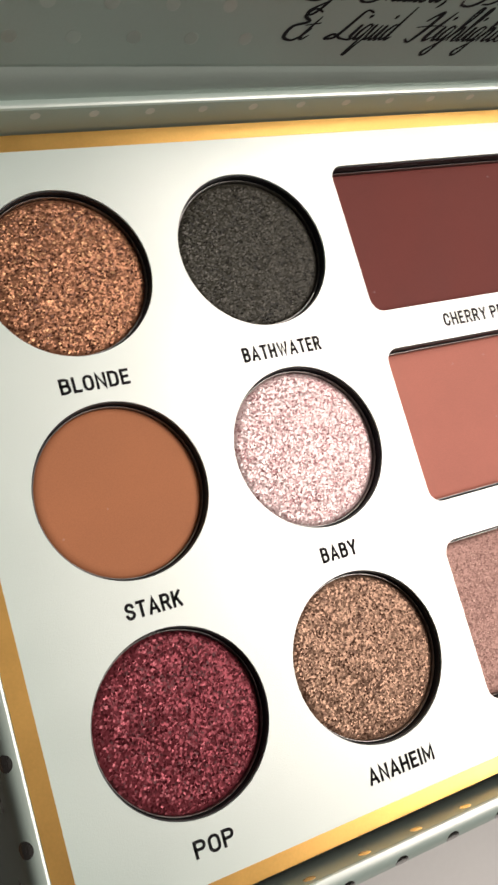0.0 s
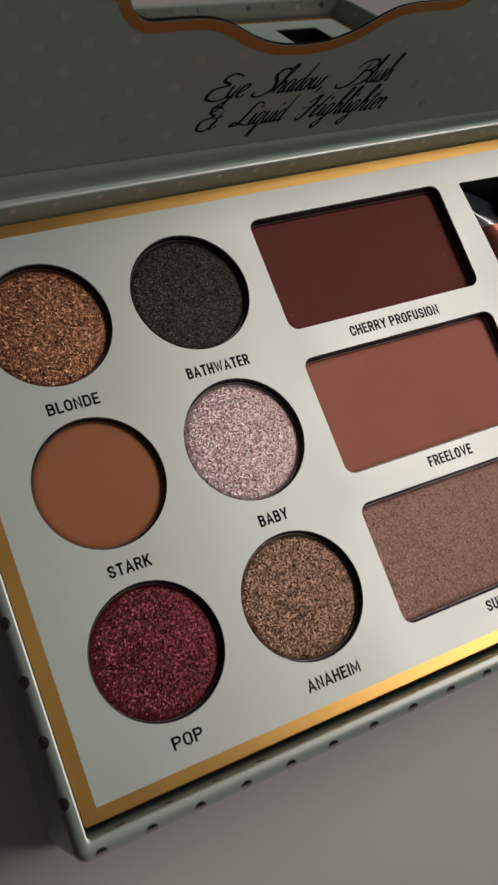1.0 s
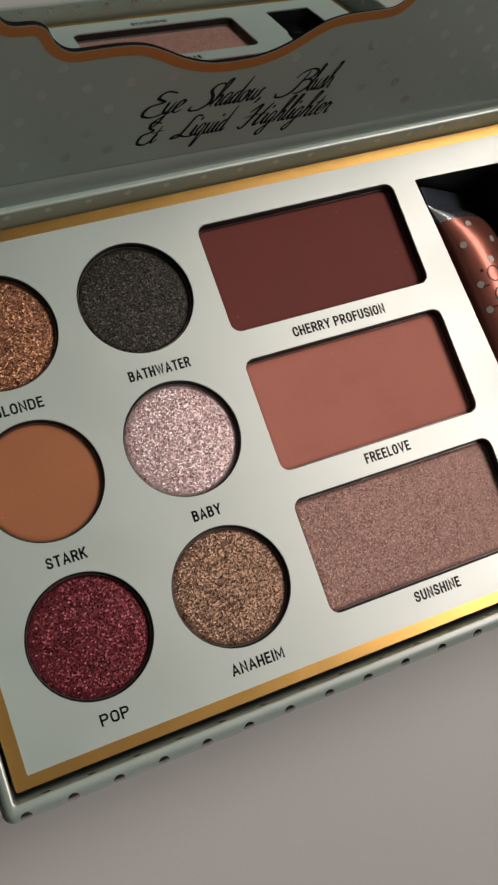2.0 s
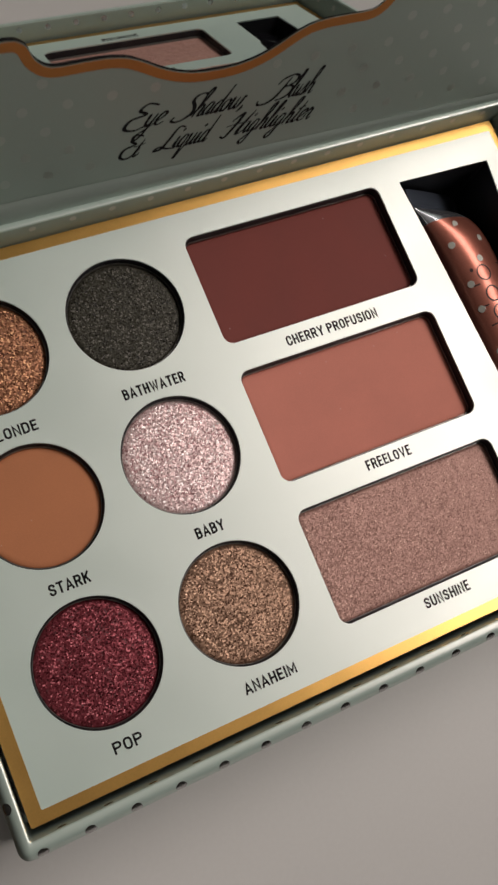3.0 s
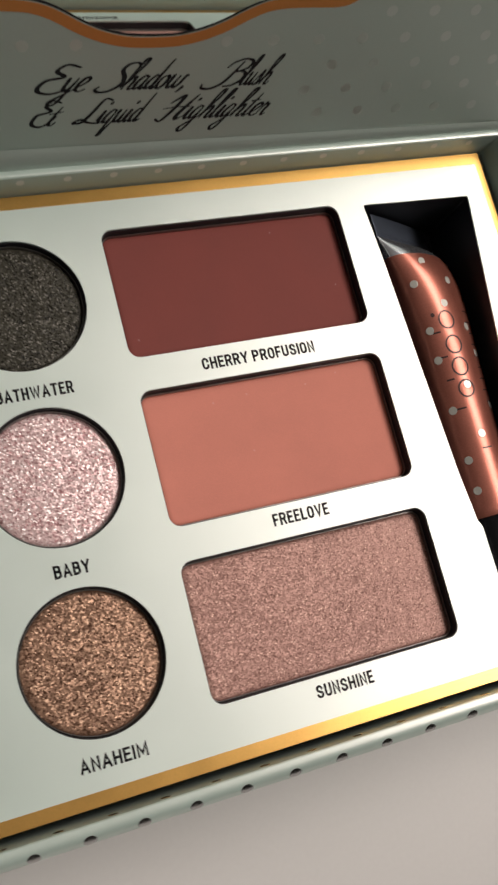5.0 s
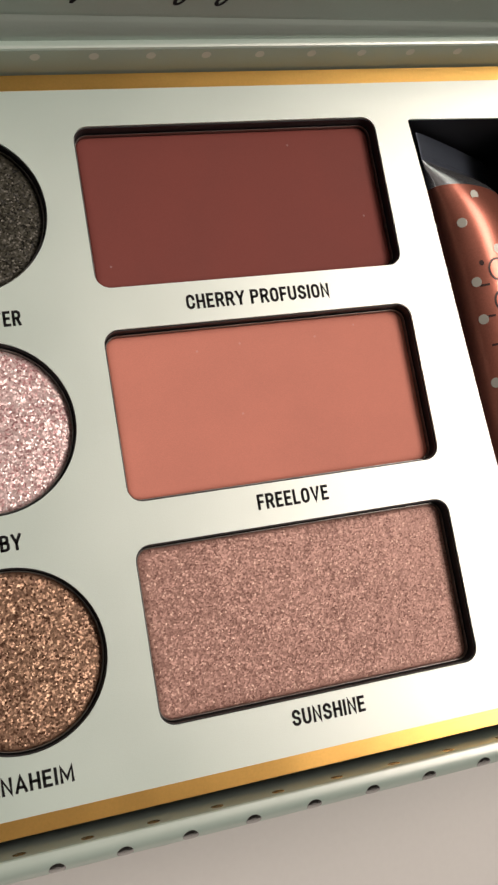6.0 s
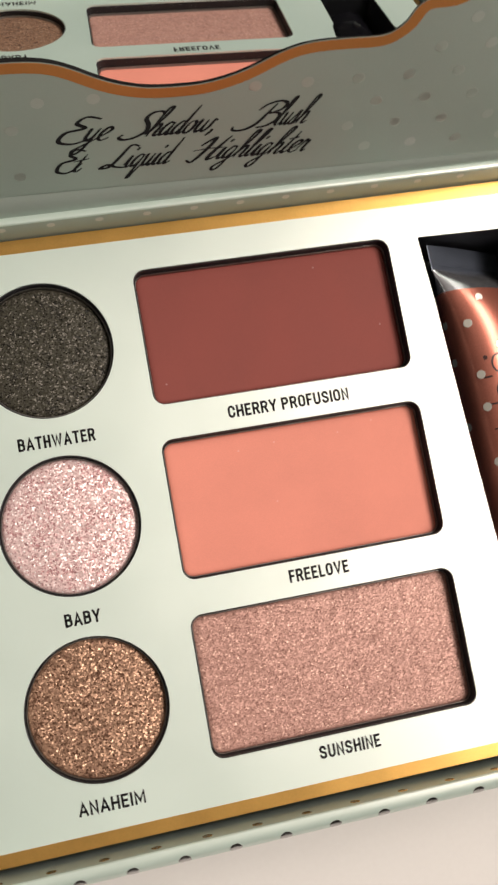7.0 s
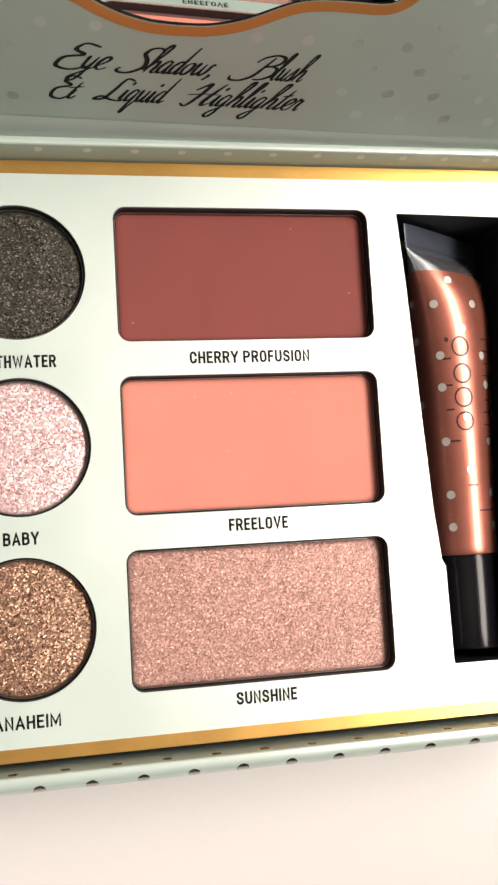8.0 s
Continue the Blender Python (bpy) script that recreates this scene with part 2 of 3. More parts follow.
slab("floor", M_FLOOR, -2.2, -2.4, -0.85, 0.75, 2.2, -0.75)
slab("ceiling", M_CEIL, -2.2, -2.4, 1.85, 0.75, 2.2, 1.95)
slab("wall_west", M_WALL, -2.3, -2.4, -0.75, -2.2, 2.2, 1.85)
slab("wall_south", M_PALE, -2.2, -2.5, -0.75, 0.75, -2.4, 1.85)
slab("wall_north", M_WALL, -2.2, 2.2, -0.75, 0.75, 2.3, 1.85)
turned = Matrix(((0, 0, 1, 0), (1, 0, 0, 0), (0, 1, 0, 0), (0, 0, 0, 1)))
hole = [(WIN_Y0, WIN_Z0), (WIN_Y1, WIN_Z0), (WIN_Y1, WIN_Z1), (WIN_Y0, WIN_Z1)]
wall = [(-2.4, -0.75), (2.2, -0.75), (2.2, 1.85), (-2.4, 1.85)]
tagged(part("wall_east", plate(bmesh.new(), wall, [hole], WALL_X, WALL_X + 0.15, turned), M_WALL, scale=1.0), kind="structure")

table = thing("table", "plain white tabletop under the make-up palette", "table", (0, 0, -660))
top = bmesh.new()
outline = rrect(-0.097, -1.1, 0.56, 0.7, 0.012)
stack(top, [(grown(outline, -0.004), -0.03), (outline, -0.026), (outline, -0.004), (grown(outline, -0.004), 0.0)])
part("tabletop", top, M_TABLE, table, scale=1.0)
leg = bmesh.new()
stack(leg, [(rrect(-0.025, -0.025, 0.025, 0.025, 0.006), z) for z in (-0.75, -0.03)])
leg_mesh = part("leg", leg, M_TABLE, table, scale=1.0)
leg_mesh.location += Vector((-0.05, -1.03, 0))
for x, y in ((0.51, -1.03), (0.51, 0.63), (-0.05, 0.63)):
    other = leg_mesh.copy()
    scene.collection.objects.link(other)
    other.location = Vector((x, y, 0)) - table.location

# ---- the palette: tray, card, lid ----
palette = thing("makeup_palette", "open mint make-up palette with nine powder pans and mirrored lid", "make-up palette", (8, 39, 0))
Z = 22.0
X0, X1, Y0, RIM = -67.5, 84.8, -13.6, 27.2
IN_X0, IN_X1, IN_Y0, BACK = -65.2, 82.4, -10.7, 89.9


TRAY_OUT = rrect(X0, Y0, X1, BACK + 2.4, 2.0, 8)
TRAY_IN = rrect(IN_X0, IN_Y0, IN_X1, BACK, 0.6, 8)


RIM_IN, RIM_DOWN, RIM_BEND = 1.9, 2.3, 2.1


def rim_curve(a):
    """The rounded outer edge of the rim, a degrees from its crest: how far in from the outer face, and how far below the crest."""
    over = max(0.0, a - 90.0)
    a = radians(min(a, 90.0))
    return RIM_IN * (1 - math.sin(a)), RIM_DOWN * (1 - math.cos(a)) + RIM_DOWN * radians(over)


def tray_mesh():
    bm = bmesh.new()
    out, inn = TRAY_OUT, TRAY_IN
    turn = [rim_curve(a) for a in range(90, -1, -15)]
    rise = [(grown(out, -0.4), 0.0), (out, 0.5), *[(grown(out, -inward), RIM - down) for inward, down in turn]]
    fall = [(grown(inn, 0.3), RIM), (grown(inn, 0.08), RIM - 0.1), (inn, RIM - 0.35), (inn, 3.0)]
    stack(bm, rise, (True, False))
    stack(bm, fall, (False, True))
    a, b = rise[-1], fall[0]
    va = [bm.verts.new((x, y, RIM)) for x, y in a[0]]
    vb = [bm.verts.new((x, y, RIM)) for x, y in b[0]]
    for k in range(len(va)):
        bm.faces.new((va[k - 1], va[k], vb[k], vb[k - 1]))
    bmesh.ops.remove_doubles(bm, verts=bm.verts[:], dist=0.001)
    return bm


tray = part("tray", tray_mesh(), M_WRAP, palette, "mint cardboard tray with a foil dot print", smooth=True)
LINER = 0.05
foot = rrect(IN_X0 + LINER, IN_Y0 + LINER, 80.6, 89.3, 0.5, 8)
liner = [(TRAY_IN, 3.2), (foot, 3.3), (foot, 21.6), (grown(TRAY_IN, -LINER), RIM - 0.6), (TRAY_IN, RIM - 0.5)]
part("lining", stack(bmesh.new(), liner, (False, False)), M_PAPER, tray, "grey-mint paper lining of the inner walls")

ROUNDS = [
    ("blonde", -44.3, 69.7), ("bathwater", -16.75, 69.85), ("stark", -44.6, 40.5),
    ("baby", -17.0, 40.6), ("pop", -44.85, 11.2), ("anaheim", -17.35, 11.15),
]
RECTS = [("cherry", -0.3, 57.8, 45.3, 81.3), ("freelove", -0.4, 28.4, 45.1, 51.9), ("sunshine", -0.65, -0.5, 44.9, 22.7)]
R = 11.45
SLOT = rounded([(55.7, -0.4), (68.8, -0.5), (69.1, 17.5), (70.9, 51.0), (74.2, 80.2), (50.9, 80.7), (51.8, 67.9), (52.8, 47.2), (53.9, 27.0), (54.8, 17.8), (55.4, 16.6)], 0.4, 4)
round_holes = [circle(x, y, R) for _, x, y in ROUNDS]
rect_holes = [rrect(x0, y0, x1, y1, 2.1) for _, x0, y0, x1, y1 in RECTS]
holes = [*round_holes, *rect_holes, SLOT]
EDGE = rrect(-64.4, -9.55, 79.5, 89.1, 0.4, 3)
INNER = rrect(-61.9, -7.45, 78.2, 86.8, 0.3, 3)

insert = plate(bmesh.new(), grown(EDGE, -0.3), [*[grown(h, -0.16) for h in holes[:-1]], grown(SLOT, 0.06)], 16.5, Z - 0.36)
part("insert", insert, M_BLACK, palette, "black moulded insert under the card")
low = plate(bmesh.new(), grown(EDGE, -0.3), [grown(SLOT, 0.25)], 5.0, 16.4)
part("insert_base", low, M_BLACK, palette)
part("slot_floor", box(bmesh.new(), 48, -4, 3.2, 78, 84, 4.6), M_BLACK, palette)
card = part("card", plate(bmesh.new(), EDGE, holes, Z - 0.35, Z), M_CARD, palette, "pearly mint card with cut-out wells")
part("border", plate(bmesh.new(), EDGE, [INNER], Z + 0.004, Z + 0.05), M_GOLD, card, "gold foil border")


# ---- lettering ----
def raised(bm, thick):
    faces = bm.faces[:]
    made = bmesh.ops.extrude_face_region(bm, geom=faces)
    for v in made["geom"]:
        if isinstance(v, bmesh.types.BMVert):
            v.co.z += thick
    return bm


def arc(cx, cy, rx, ry, a0, a1, n=7):
    return [(cx + rx * math.cos(radians(a0 + (a1 - a0) * k / n)), cy + ry * math.sin(radians(a0 + (a1 - a0) * k / n))) for k in range(n + 1)]


def stroke(bm, points, w):
    """A line of even width through the points, mitred at its corners and squared at its ends."""
    line = [Vector(p) for k, p in enumerate(points) if k == 0 or (Vector(p) - Vector(points[k - 1])).length > 0.02]
    looped = (line[0] - line[-1]).length < 0.02
    if looped:
        line = line[:-1]
    else:
        line[0] -= (line[1] - line[0]).normalized() * w
        line[-1] += (line[-1] - line[-2]).normalized() * w
    last = len(line) - 1
    sides = []
    for k, p in enumerate(line):
        u = (p - line[k - 1]).normalized() if k or looped else (line[1] - p).normalized()
        v = (line[(k + 1) % len(line)] - p).normalized() if k < last or looped else u
        nu, nv = Vector((-u.y, u.x)), Vector((-v.y, v.x))
        n = (nu + nv).normalized() if (nu + nv).length > 0.01 else nu
        n = n * (w / max(0.45, n.dot(nu)))
        sides.append((bm.verts.new((p.x + n.x, p.y + n.y, 0)), bm.verts.new((p.x - n.x, p.y - n.y, 0))))
    for k in range(len(line) if looped else last):
        a, b = sides[k], sides[(k + 1) % len(sides)]
        bm.faces.new((a[0], a[1], b[1], b[0]))


# a narrow grotesque: the strokes of each capital in a box one wide and one high
CAPS = {}
CAPS["A"] = [[(0, 0), (0.5, 1), (1, 0)], [(0.2, 0.28), (0.8, 0.28)]]
CAPS["B"] = [[(0, 0), (0, 1), (0.6, 1), (0.92, 0.9), (0.92, 0.63), (0.6, 0.53), (0, 0.53)], [(0.5, 0.53), (0.68, 0.52), (1, 0.42), (1, 0.12), (0.65, 0), (0, 0)]]
CAPS["C"] = [[(1, 0.72), *arc(0.5, 0.72, 0.5, 0.28, 20, 180), *arc(0.5, 0.28, 0.5, 0.28, 180, 340), (1, 0.28)]]
CAPS["D"] = [[(0, 0), (0, 1), (0.5, 1), *arc(0.5, 0.7, 0.5, 0.3, 75, 0), *arc(0.5, 0.3, 0.5, 0.3, 0, -75), (0.5, 0), (0, 0)]]
CAPS["E"] = [[(1, 0), (0, 0), (0, 1), (1, 1)], [(0, 0.52), (0.85, 0.52)]]
CAPS["F"] = [[(0, 0), (0, 1), (1, 1)], [(0, 0.5), (0.85, 0.5)]]
CAPS["H"] = [[(0, 0), (0, 1)], [(1, 0), (1, 1)], [(0, 0.5), (1, 0.5)]]
CAPS["I"] = [[(0.5, 0), (0.5, 1)]]
CAPS["K"] = [[(0, 0), (0, 1)], [(1, 1), (0.1, 0.42)], [(0.38, 0.62), (1, 0)]]
CAPS["L"] = [[(0, 1), (0, 0), (1, 0)]]
CAPS["M"] = [[(0, 0), (0, 1), (0.5, 0.2), (1, 1), (1, 0)]]
CAPS["N"] = [[(0, 0), (0, 1), (1, 0), (1, 1)]]
CAPS["O"] = [[*arc(0.5, 0.72, 0.5, 0.28, 0, 180), *arc(0.5, 0.28, 0.5, 0.28, 180, 360), (1, 0.72)]]
CAPS["P"] = [[(0, 0), (0, 1), (0.6, 1), *arc(0.6, 0.74, 0.4, 0.26, 70, -70), (0.6, 0.48), (0, 0.48)]]
CAPS["S"] = [[*arc(0.5, 0.76, 0.47, 0.24, 10, 230), (0.5, 0.5), *arc(0.5, 0.25, 0.5, 0.25, 50, -170)]]
CAPS["T"] = [[(0, 1), (1, 1)], [(0.5, 0.9), (0.5, 0)]]
CAPS["U"] = [[(0, 1), *arc(0.5, 0.28, 0.5, 0.28, 180, 360), (1, 1)]]
CAPS["V"] = [[(0, 1), (0.5, 0), (1, 1)]]
CAPS["W"] = [[(0, 1), (0.25, 0), (0.5, 0.9), (0.75, 0), (1, 1)]]
CAPS["Y"] = [[(0, 1), (0.5, 0.42), (1, 1)], [(0.5, 0.42), (0.5, 0)]]
CAPS["R"] = CAPS["P"] + [[(0.58, 0.48), (1, 0)]]
SPANS = {"I": 0.3, "M": 1.3, "W": 1.5, "E": 0.86, "F": 0.82, "L": 0.82, "T": 0.98, "Y": 1.08, "A": 1.12, "V": 1.08}


def block_word(text, width, height, w=0.185):
    """A word in narrow capitals, as wide and as high as told."""
    k = width / (sum(SPANS.get(ch, 1.0) + 0.2 if ch != " " else 0.5 for ch in text) - 0.2)
    bm, x = bmesh.new(), 0.0
    for ch in text:
        if ch == " ":
            x += 0.5 * k
            continue
        span = SPANS.get(ch, 1.0) * k
        for line in CAPS[ch]:
            stroke(bm, [(x + w + px * (span - 2 * w), w + py * (height - 2 * w)) for px, py in line], w * 0.9 if ch in "MW" else w)
        x += span + 0.2 * k
    return raised(bm, 0.03)


WORDS = [
    ("BLONDE", -44.6, 53.6, 9.4), ("BATHWATER", -17.0, 53.6, 12.6), ("STARK", -44.7, 24.5, 7.6), ("BABY", -17.4, 24.5, 5.8), ("POP", -45.0, -4.5, 5.4),
    ("ANAHEIM", -17.4, -4.6, 10.6), ("CHERRY PROFUSION", 22.3, 53.7, 21.3), ("FREELOVE", 22.05, 24.85, 10.4), ("SUNSHINE", 21.75, -4.0, 10.5),
]
for text, cx, base, width in WORDS:
    bm = block_word(text, width - 0.1, 2.1)
    for v in bm.verts:
        v.co += Vector((cx - width / 2 + 0.05, base + 0.1, Z + 0.012))
    part("lettering", bm, M_INK, card, "black printed word " + text)

# ---- the pans ----
POWDERS = {
    "blonde": (shimmer("copper_glitter", (0.10, 0.037, 0.02), (0.385, 0.175, 0.097), 0.00028, 0.65, 0.6, 0.4, glint=(0.55, 0.30, 0.155), sparse=0.93), "copper glitter eyeshadow"),
    "bathwater": (shimmer("charcoal_shimmer", (0.0065, 0.0062, 0.0046), (0.052, 0.049, 0.037), 0.00026, 0.6, 0.15, 0.45, glint=(0.125, 0.117, 0.10), sparse=0.9), "charcoal shimmer eyeshadow"),
    "stark": (matte_powder("tan_matte", (0.56, 0.222, 0.107)), "matte orange-brown eyeshadow"),
    "baby": (shimmer("pink_glitter", (0.50, 0.255, 0.265), (0.85, 0.64, 0.64), 0.00027, 0.5, 0.4, 0.36, glint=(0.92, 0.84, 0.84), sparse=0.9), "pale pink glitter eyeshadow"),
    "pop": (shimmer("berry_shimmer", (0.07, 0.008, 0.013), (0.215, 0.038, 0.052), 0.00031, 0.6, 0.5, 0.4, glint=(0.36, 0.09, 0.11), sparse=0.92), "berry red shimmer eyeshadow"),
    "anaheim": (shimmer("bronze_shimmer", (0.135, 0.067, 0.043), (0.42, 0.255, 0.175), 0.00028, 0.65, 0.6, 0.4, glint=(0.52, 0.34, 0.235), sparse=0.93), "bronze shimmer eyeshadow"),
    "cherry": (matte_powder("cherry_matte", (0.25, 0.068, 0.058)), "matte cherry-brown blush"),
    "freelove": (matte_powder("coral_matte", (0.76, 0.284, 0.219)), "matte coral blush"),
    "sunshine": (shimmer("rose_shimmer", (0.33, 0.172, 0.146), (0.53, 0.308, 0.262), 0.00025, 0.45, 0.25, 0.45, glint=(0.70, 0.46, 0.38), sparse=0.95), "rosy champagne shimmer highlighter"),
}


def pan(name, key, loop, dome):
    """A shallow tin pan sunk in its well, filled with pressed powder almost to the rim."""
    material, words = POWDERS[key]
    tin = bmesh.new()
    outer, h, up = grown(loop, -0.34), 0.2 if dome else 0.0, 0.8 if dome else 0.2
    stack(tin, [(outer, 16.6), (outer, 19.86 + up), (grown(outer, -0.03), 19.92 + up), (grown(outer, -0.09), 19.92 + up), (grown(outer, -0.12), 19.86 + up), (grown(outer, -0.13), 17.4)], (True, True))
    ob = part(name, tin, M_TIN, palette, words + " in a round tin pan" if dome else words + " in a rectangular tin pan", smooth=True)
    powder = bmesh.new()
    skin = [(-0.13, -2.0), (-0.14, -0.4), (-0.28, -0.2 + h * 0.3), (-0.55, -0.08 + h * 0.6), (-0.95, -0.02 + h * 0.85), (-1.4, h)]
    skin = [(grown(outer, inset), 19.6 + up + z) for inset, z in skin]
    stack(powder, skin, (True, True))
    part("powder", powder, material, ob, words, smooth=True)


for (key, x, y), loop in zip(ROUNDS, round_holes):
    pan("eyeshadow_pan", key, loop, True)
for (key, *_), loop in zip(RECTS, rect_holes):
    pan("blush_pan", key, loop, False)

# ---- the lid, leaning back on its hinge ----
LEAN_BACK = radians(18.4)
along = Vector((0, math.sin(LEAN_BACK), math.cos(LEAN_BACK)))
out_of = Vector((0, -math.cos(LEAN_BACK), math.sin(LEAN_BACK)))
LID = Matrix(((1, 0, 0, 0), (0, along.y, out_of.y, 0), (0, along.z, out_of.z, 30.0), (0, 0, 0, 1)))
LID = Matrix.Translation((10, 92.9, 0)) @ pose(0, 0, 0, 0, 0, -1.2) @ LID @ Matrix.Translation((-10, 0, 0))
HALF = [(0, 20.0), (4, 20.2), (7.7, 21.1), (11, 22.5), (14.5, 24.5), (17.5, 25.8), (21, 26.4), (25.5, 26.5), (29.5, 26.5), (31.5, 27.1), (33.2, 28.8), (34.3, 31.2),
        (36.2, 32.5), (39.8, 32.8), (41.7, 34.2), (42.5, 36.9), (42.6, 42)]
MID_U, MID_V = 8.4, 54.0


def smooth_line(points, n=3):
    out = []
    for k in range(len(points) - 1):
        a, b, c, d = (Vector(points[max(0, min(len(points) - 1, k + j))]) for j in (-1, 0, 1, 2))
        for i in range(n):
            t = i / n
            p = 0.5 * (2 * b + (c - a) * t + (2 * a - 5 * b + 4 * c - d) * t * t + (3 * b - a - 3 * c + d) * t ** 3)
            out.append((p.x, p.y))
    return out + [points[-1]]


quarter = smooth_line(HALF)
lower = [(MID_U - h, v) for h, v in quarter[:0:-1]] + [(MID_U + h, v) for h, v in quarter]
GLASS = lower + [(u, 2 * MID_V - v) for u, v in lower[::-1]]

board = rrect(-70.0, -2.7, 87.2, 107.0, 7.0, 10)
lid_bm = plate(bmesh.new(), board, [grown(GLASS, 2.6)], -4.2, -0.5, LID)
plate(lid_bm, grown(board, -0.1), [], -4.9, -4.25, LID)
lid = part("lid", lid_bm, M_PAPER, palette, "mint lid board leaning back from the hinge")
panel_edge = rrect(-69.6, 0.2, 86.8, 106.6, 6.6, 10)
panel = plate(bmesh.new(), panel_edge, [GLASS], -0.45, 0.0, LID)
part("panel", panel, M_PAPER, lid, "grey-mint lining with a scalloped mirror opening")
part("cut_edge", stack(bmesh.new(), [(grown(GLASS, -0.08), -2.0), (grown(GLASS, -0.08), -0.02)], (False, False), LID), M_EDGE, lid, "dark cut board edge round the mirror")
SKEW = Matrix.Translation((MID_U, MID_V, -0.3)) @ pose(0, 0, 0, 0.0, -0.35, 0) @ Matrix.Translation((-MID_U, -MID_V, 0))
part("mirror", plate(bmesh.new(), grown(GLASS, 1.0), [], -0.2, 0.0, LID @ SKEW), mirror_mat, lid, "silver mirror glass set slightly askew")
part("mirror_border", plate(bmesh.new(), grown(GLASS, 1.9), [grown(GLASS, 0.12)], 0.004, 0.05, LID), M_COPPER, lid, "copper-orange scalloped printed border")


def fold_section(u):
    """The paper fold between lid and tray: its upper lip lies on the lid, its lower lip on the tray's back rim."""
    high = [LID @ Vector((u, v, off)) for v, off in ((0.19, -0.02), (-0.3, -0.12))]
    heel = Vector((u, 91.1, 26.9))
    curve = [high[1].lerp(heel, f) + Vector((0, -0.2, 0.2)) * (4 * f * (1 - f)) for f in (0.2, 0.4, 0.6, 0.8)]
    return [*high, *curve, heel, heel - Vector((0, 0, 0.5)), Vector((u, high[1].y + 1.2, 26.4)), LID @ Vector((u, 0.19, -0.9))]


hinge = bmesh.new()
near, far = ([hinge.verts.new(p) for p in fold_section(u)] for u in (-66.0, 83.2))
for k in range(len(near)):
    hinge.faces.new((near[k - 1], near[k], far[k], far[k - 1]))
hinge.faces.new(near)
hinge.faces.new(far[::-1])
part("hinge", hinge, M_PAPER, lid, "rounded paper fold at the foot of the lid", smooth=True)


def ribbon(bm, points, thick, thin):
    """A pen stroke through the points: it swells in the middle and on the way down, and tapers at both ends."""
    line = smooth_line(points, 8)
    left, right = [], []
    for k, (x, y) in enumerate(line):
        ax, ay = line[max(0, k - 1)]
        bx, by = line[min(len(line) - 1, k + 1)]
        t = Vector((bx - ax, by - ay)).normalized()
        f = k / (len(line) - 1)
        w = 0.5 * (thin + (thick - thin) * math.sin(math.pi * f) * (0.35 + 0.65 * abs(t.y)))
        left.append((x - t.y * w, y + t.x * w))
        right.append((x + t.y * w, y - t.x * w))
    low = [bm.verts.new((x, y, 0)) for x, y in left], [bm.verts.new((x, y, 0)) for x, y in right]
    for k in range(len(left) - 1):
        bm.faces.new((low[0][k], low[1][k], low[1][k + 1], low[0][k + 1]))


SLANT = 0.47
SWASHES = {}
SWASHES["E"] = [(2.3, 4.6), (0.6, 5.2), (-0.2, 4.0), (1.0, 2.9), (-0.9, 2.2), (-1.2, 0.4), (0.6, -0.3), (2.4, 0.7)]
SWASHES["S"] = [(2.9, 4.2), (2.5, 5.1), (1.4, 5.0), (0.9, 3.9), (1.6, 2.5), (1.7, 1.1), (0.6, -0.1), (-0.6, -0.3), (-1.3, 0.2), (-0.9, 0.8)]
SWASHES["B"] = [(-0.6, 3.6), (0.3, 4.7), (2.0, 5.3), (3.4, 4.8), (3.2, 3.6), (1.9, 2.9), (1.2, 2.8)]
SWASHES["&"] = [(1.9, 4.5), (0.5, 5.0), (-0.2, 3.9), (0.9, 2.9), (-0.9, 2.1), (-1.1, 0.4), (0.3, -0.2), (1.4, 0.6), (2.1, 1.9)]
SWASHES["L"] = [(2.6, 4.6), (1.4, 4.9), (0.6, 2.4), (-0.2, 0.4), (-1.4, 0.2), (-0.6, 0.9), (0.8, 0.2), (2.2, 0.0)]
SWASHES["H"] = [(-0.6, 3.4), (0.2, 4.4), (0.9, 4.9), (0.4, 2.4), (-0.6, -0.2), (-1.5, 0.3)]


BOWL = [(1.05, 1.8), (0.6, 2.05), (0.15, 1.1), (0.3, 0.1), (0.75, 0.3), (1.05, 1.3)]
# the small letters: how far each one goes, and its strokes
SMALL = {}
SMALL["e"] = (1.25, [(0.0, 0.3), (0.7, 1.0), (1.1, 1.7), (0.7, 2.1), (0.25, 1.4), (0.3, 0.4), (0.8, 0.0), (1.4, 0.4)])
SMALL["y"] = (1.35, [(0.0, 1.6), (0.15, 2.0), (0.2, 0.7), (0.5, 0.1), (0.9, 0.6), (1.1, 2.0)], [(1.1, 2.0), (0.95, 0.3), (0.7, -1.5), (0.2, -2.0), (-0.2, -1.4), (0.6, -0.5), (1.5, 0.4)])
SMALL["h"] = (1.5, [(0.0, 0.3), (0.7, 2.4), (1.0, 4.2), (0.7, 4.5), (0.45, 3.6), (0.3, 0.0)], [(0.3, 0.6), (0.7, 1.7), (1.05, 1.9), (1.15, 1.2), (1.05, 0.3), (1.3, 0.0), (1.7, 0.5)])
SMALL["a"] = (1.4, BOWL, [(1.1, 2.0), (1.0, 0.6), (1.15, 0.0), (1.6, 0.5)])
SMALL["d"] = (1.4, BOWL, [(1.25, 4.4), (1.1, 2.4), (1.0, 0.5), (1.15, 0.0), (1.6, 0.5)])
SMALL["o"] = (1.3, [(0.7, 2.0), (0.2, 1.6), (0.15, 0.5), (0.55, 0.0), (0.95, 0.5), (1.0, 1.5), (0.7, 2.0), (1.0, 1.6), (1.5, 1.7)])
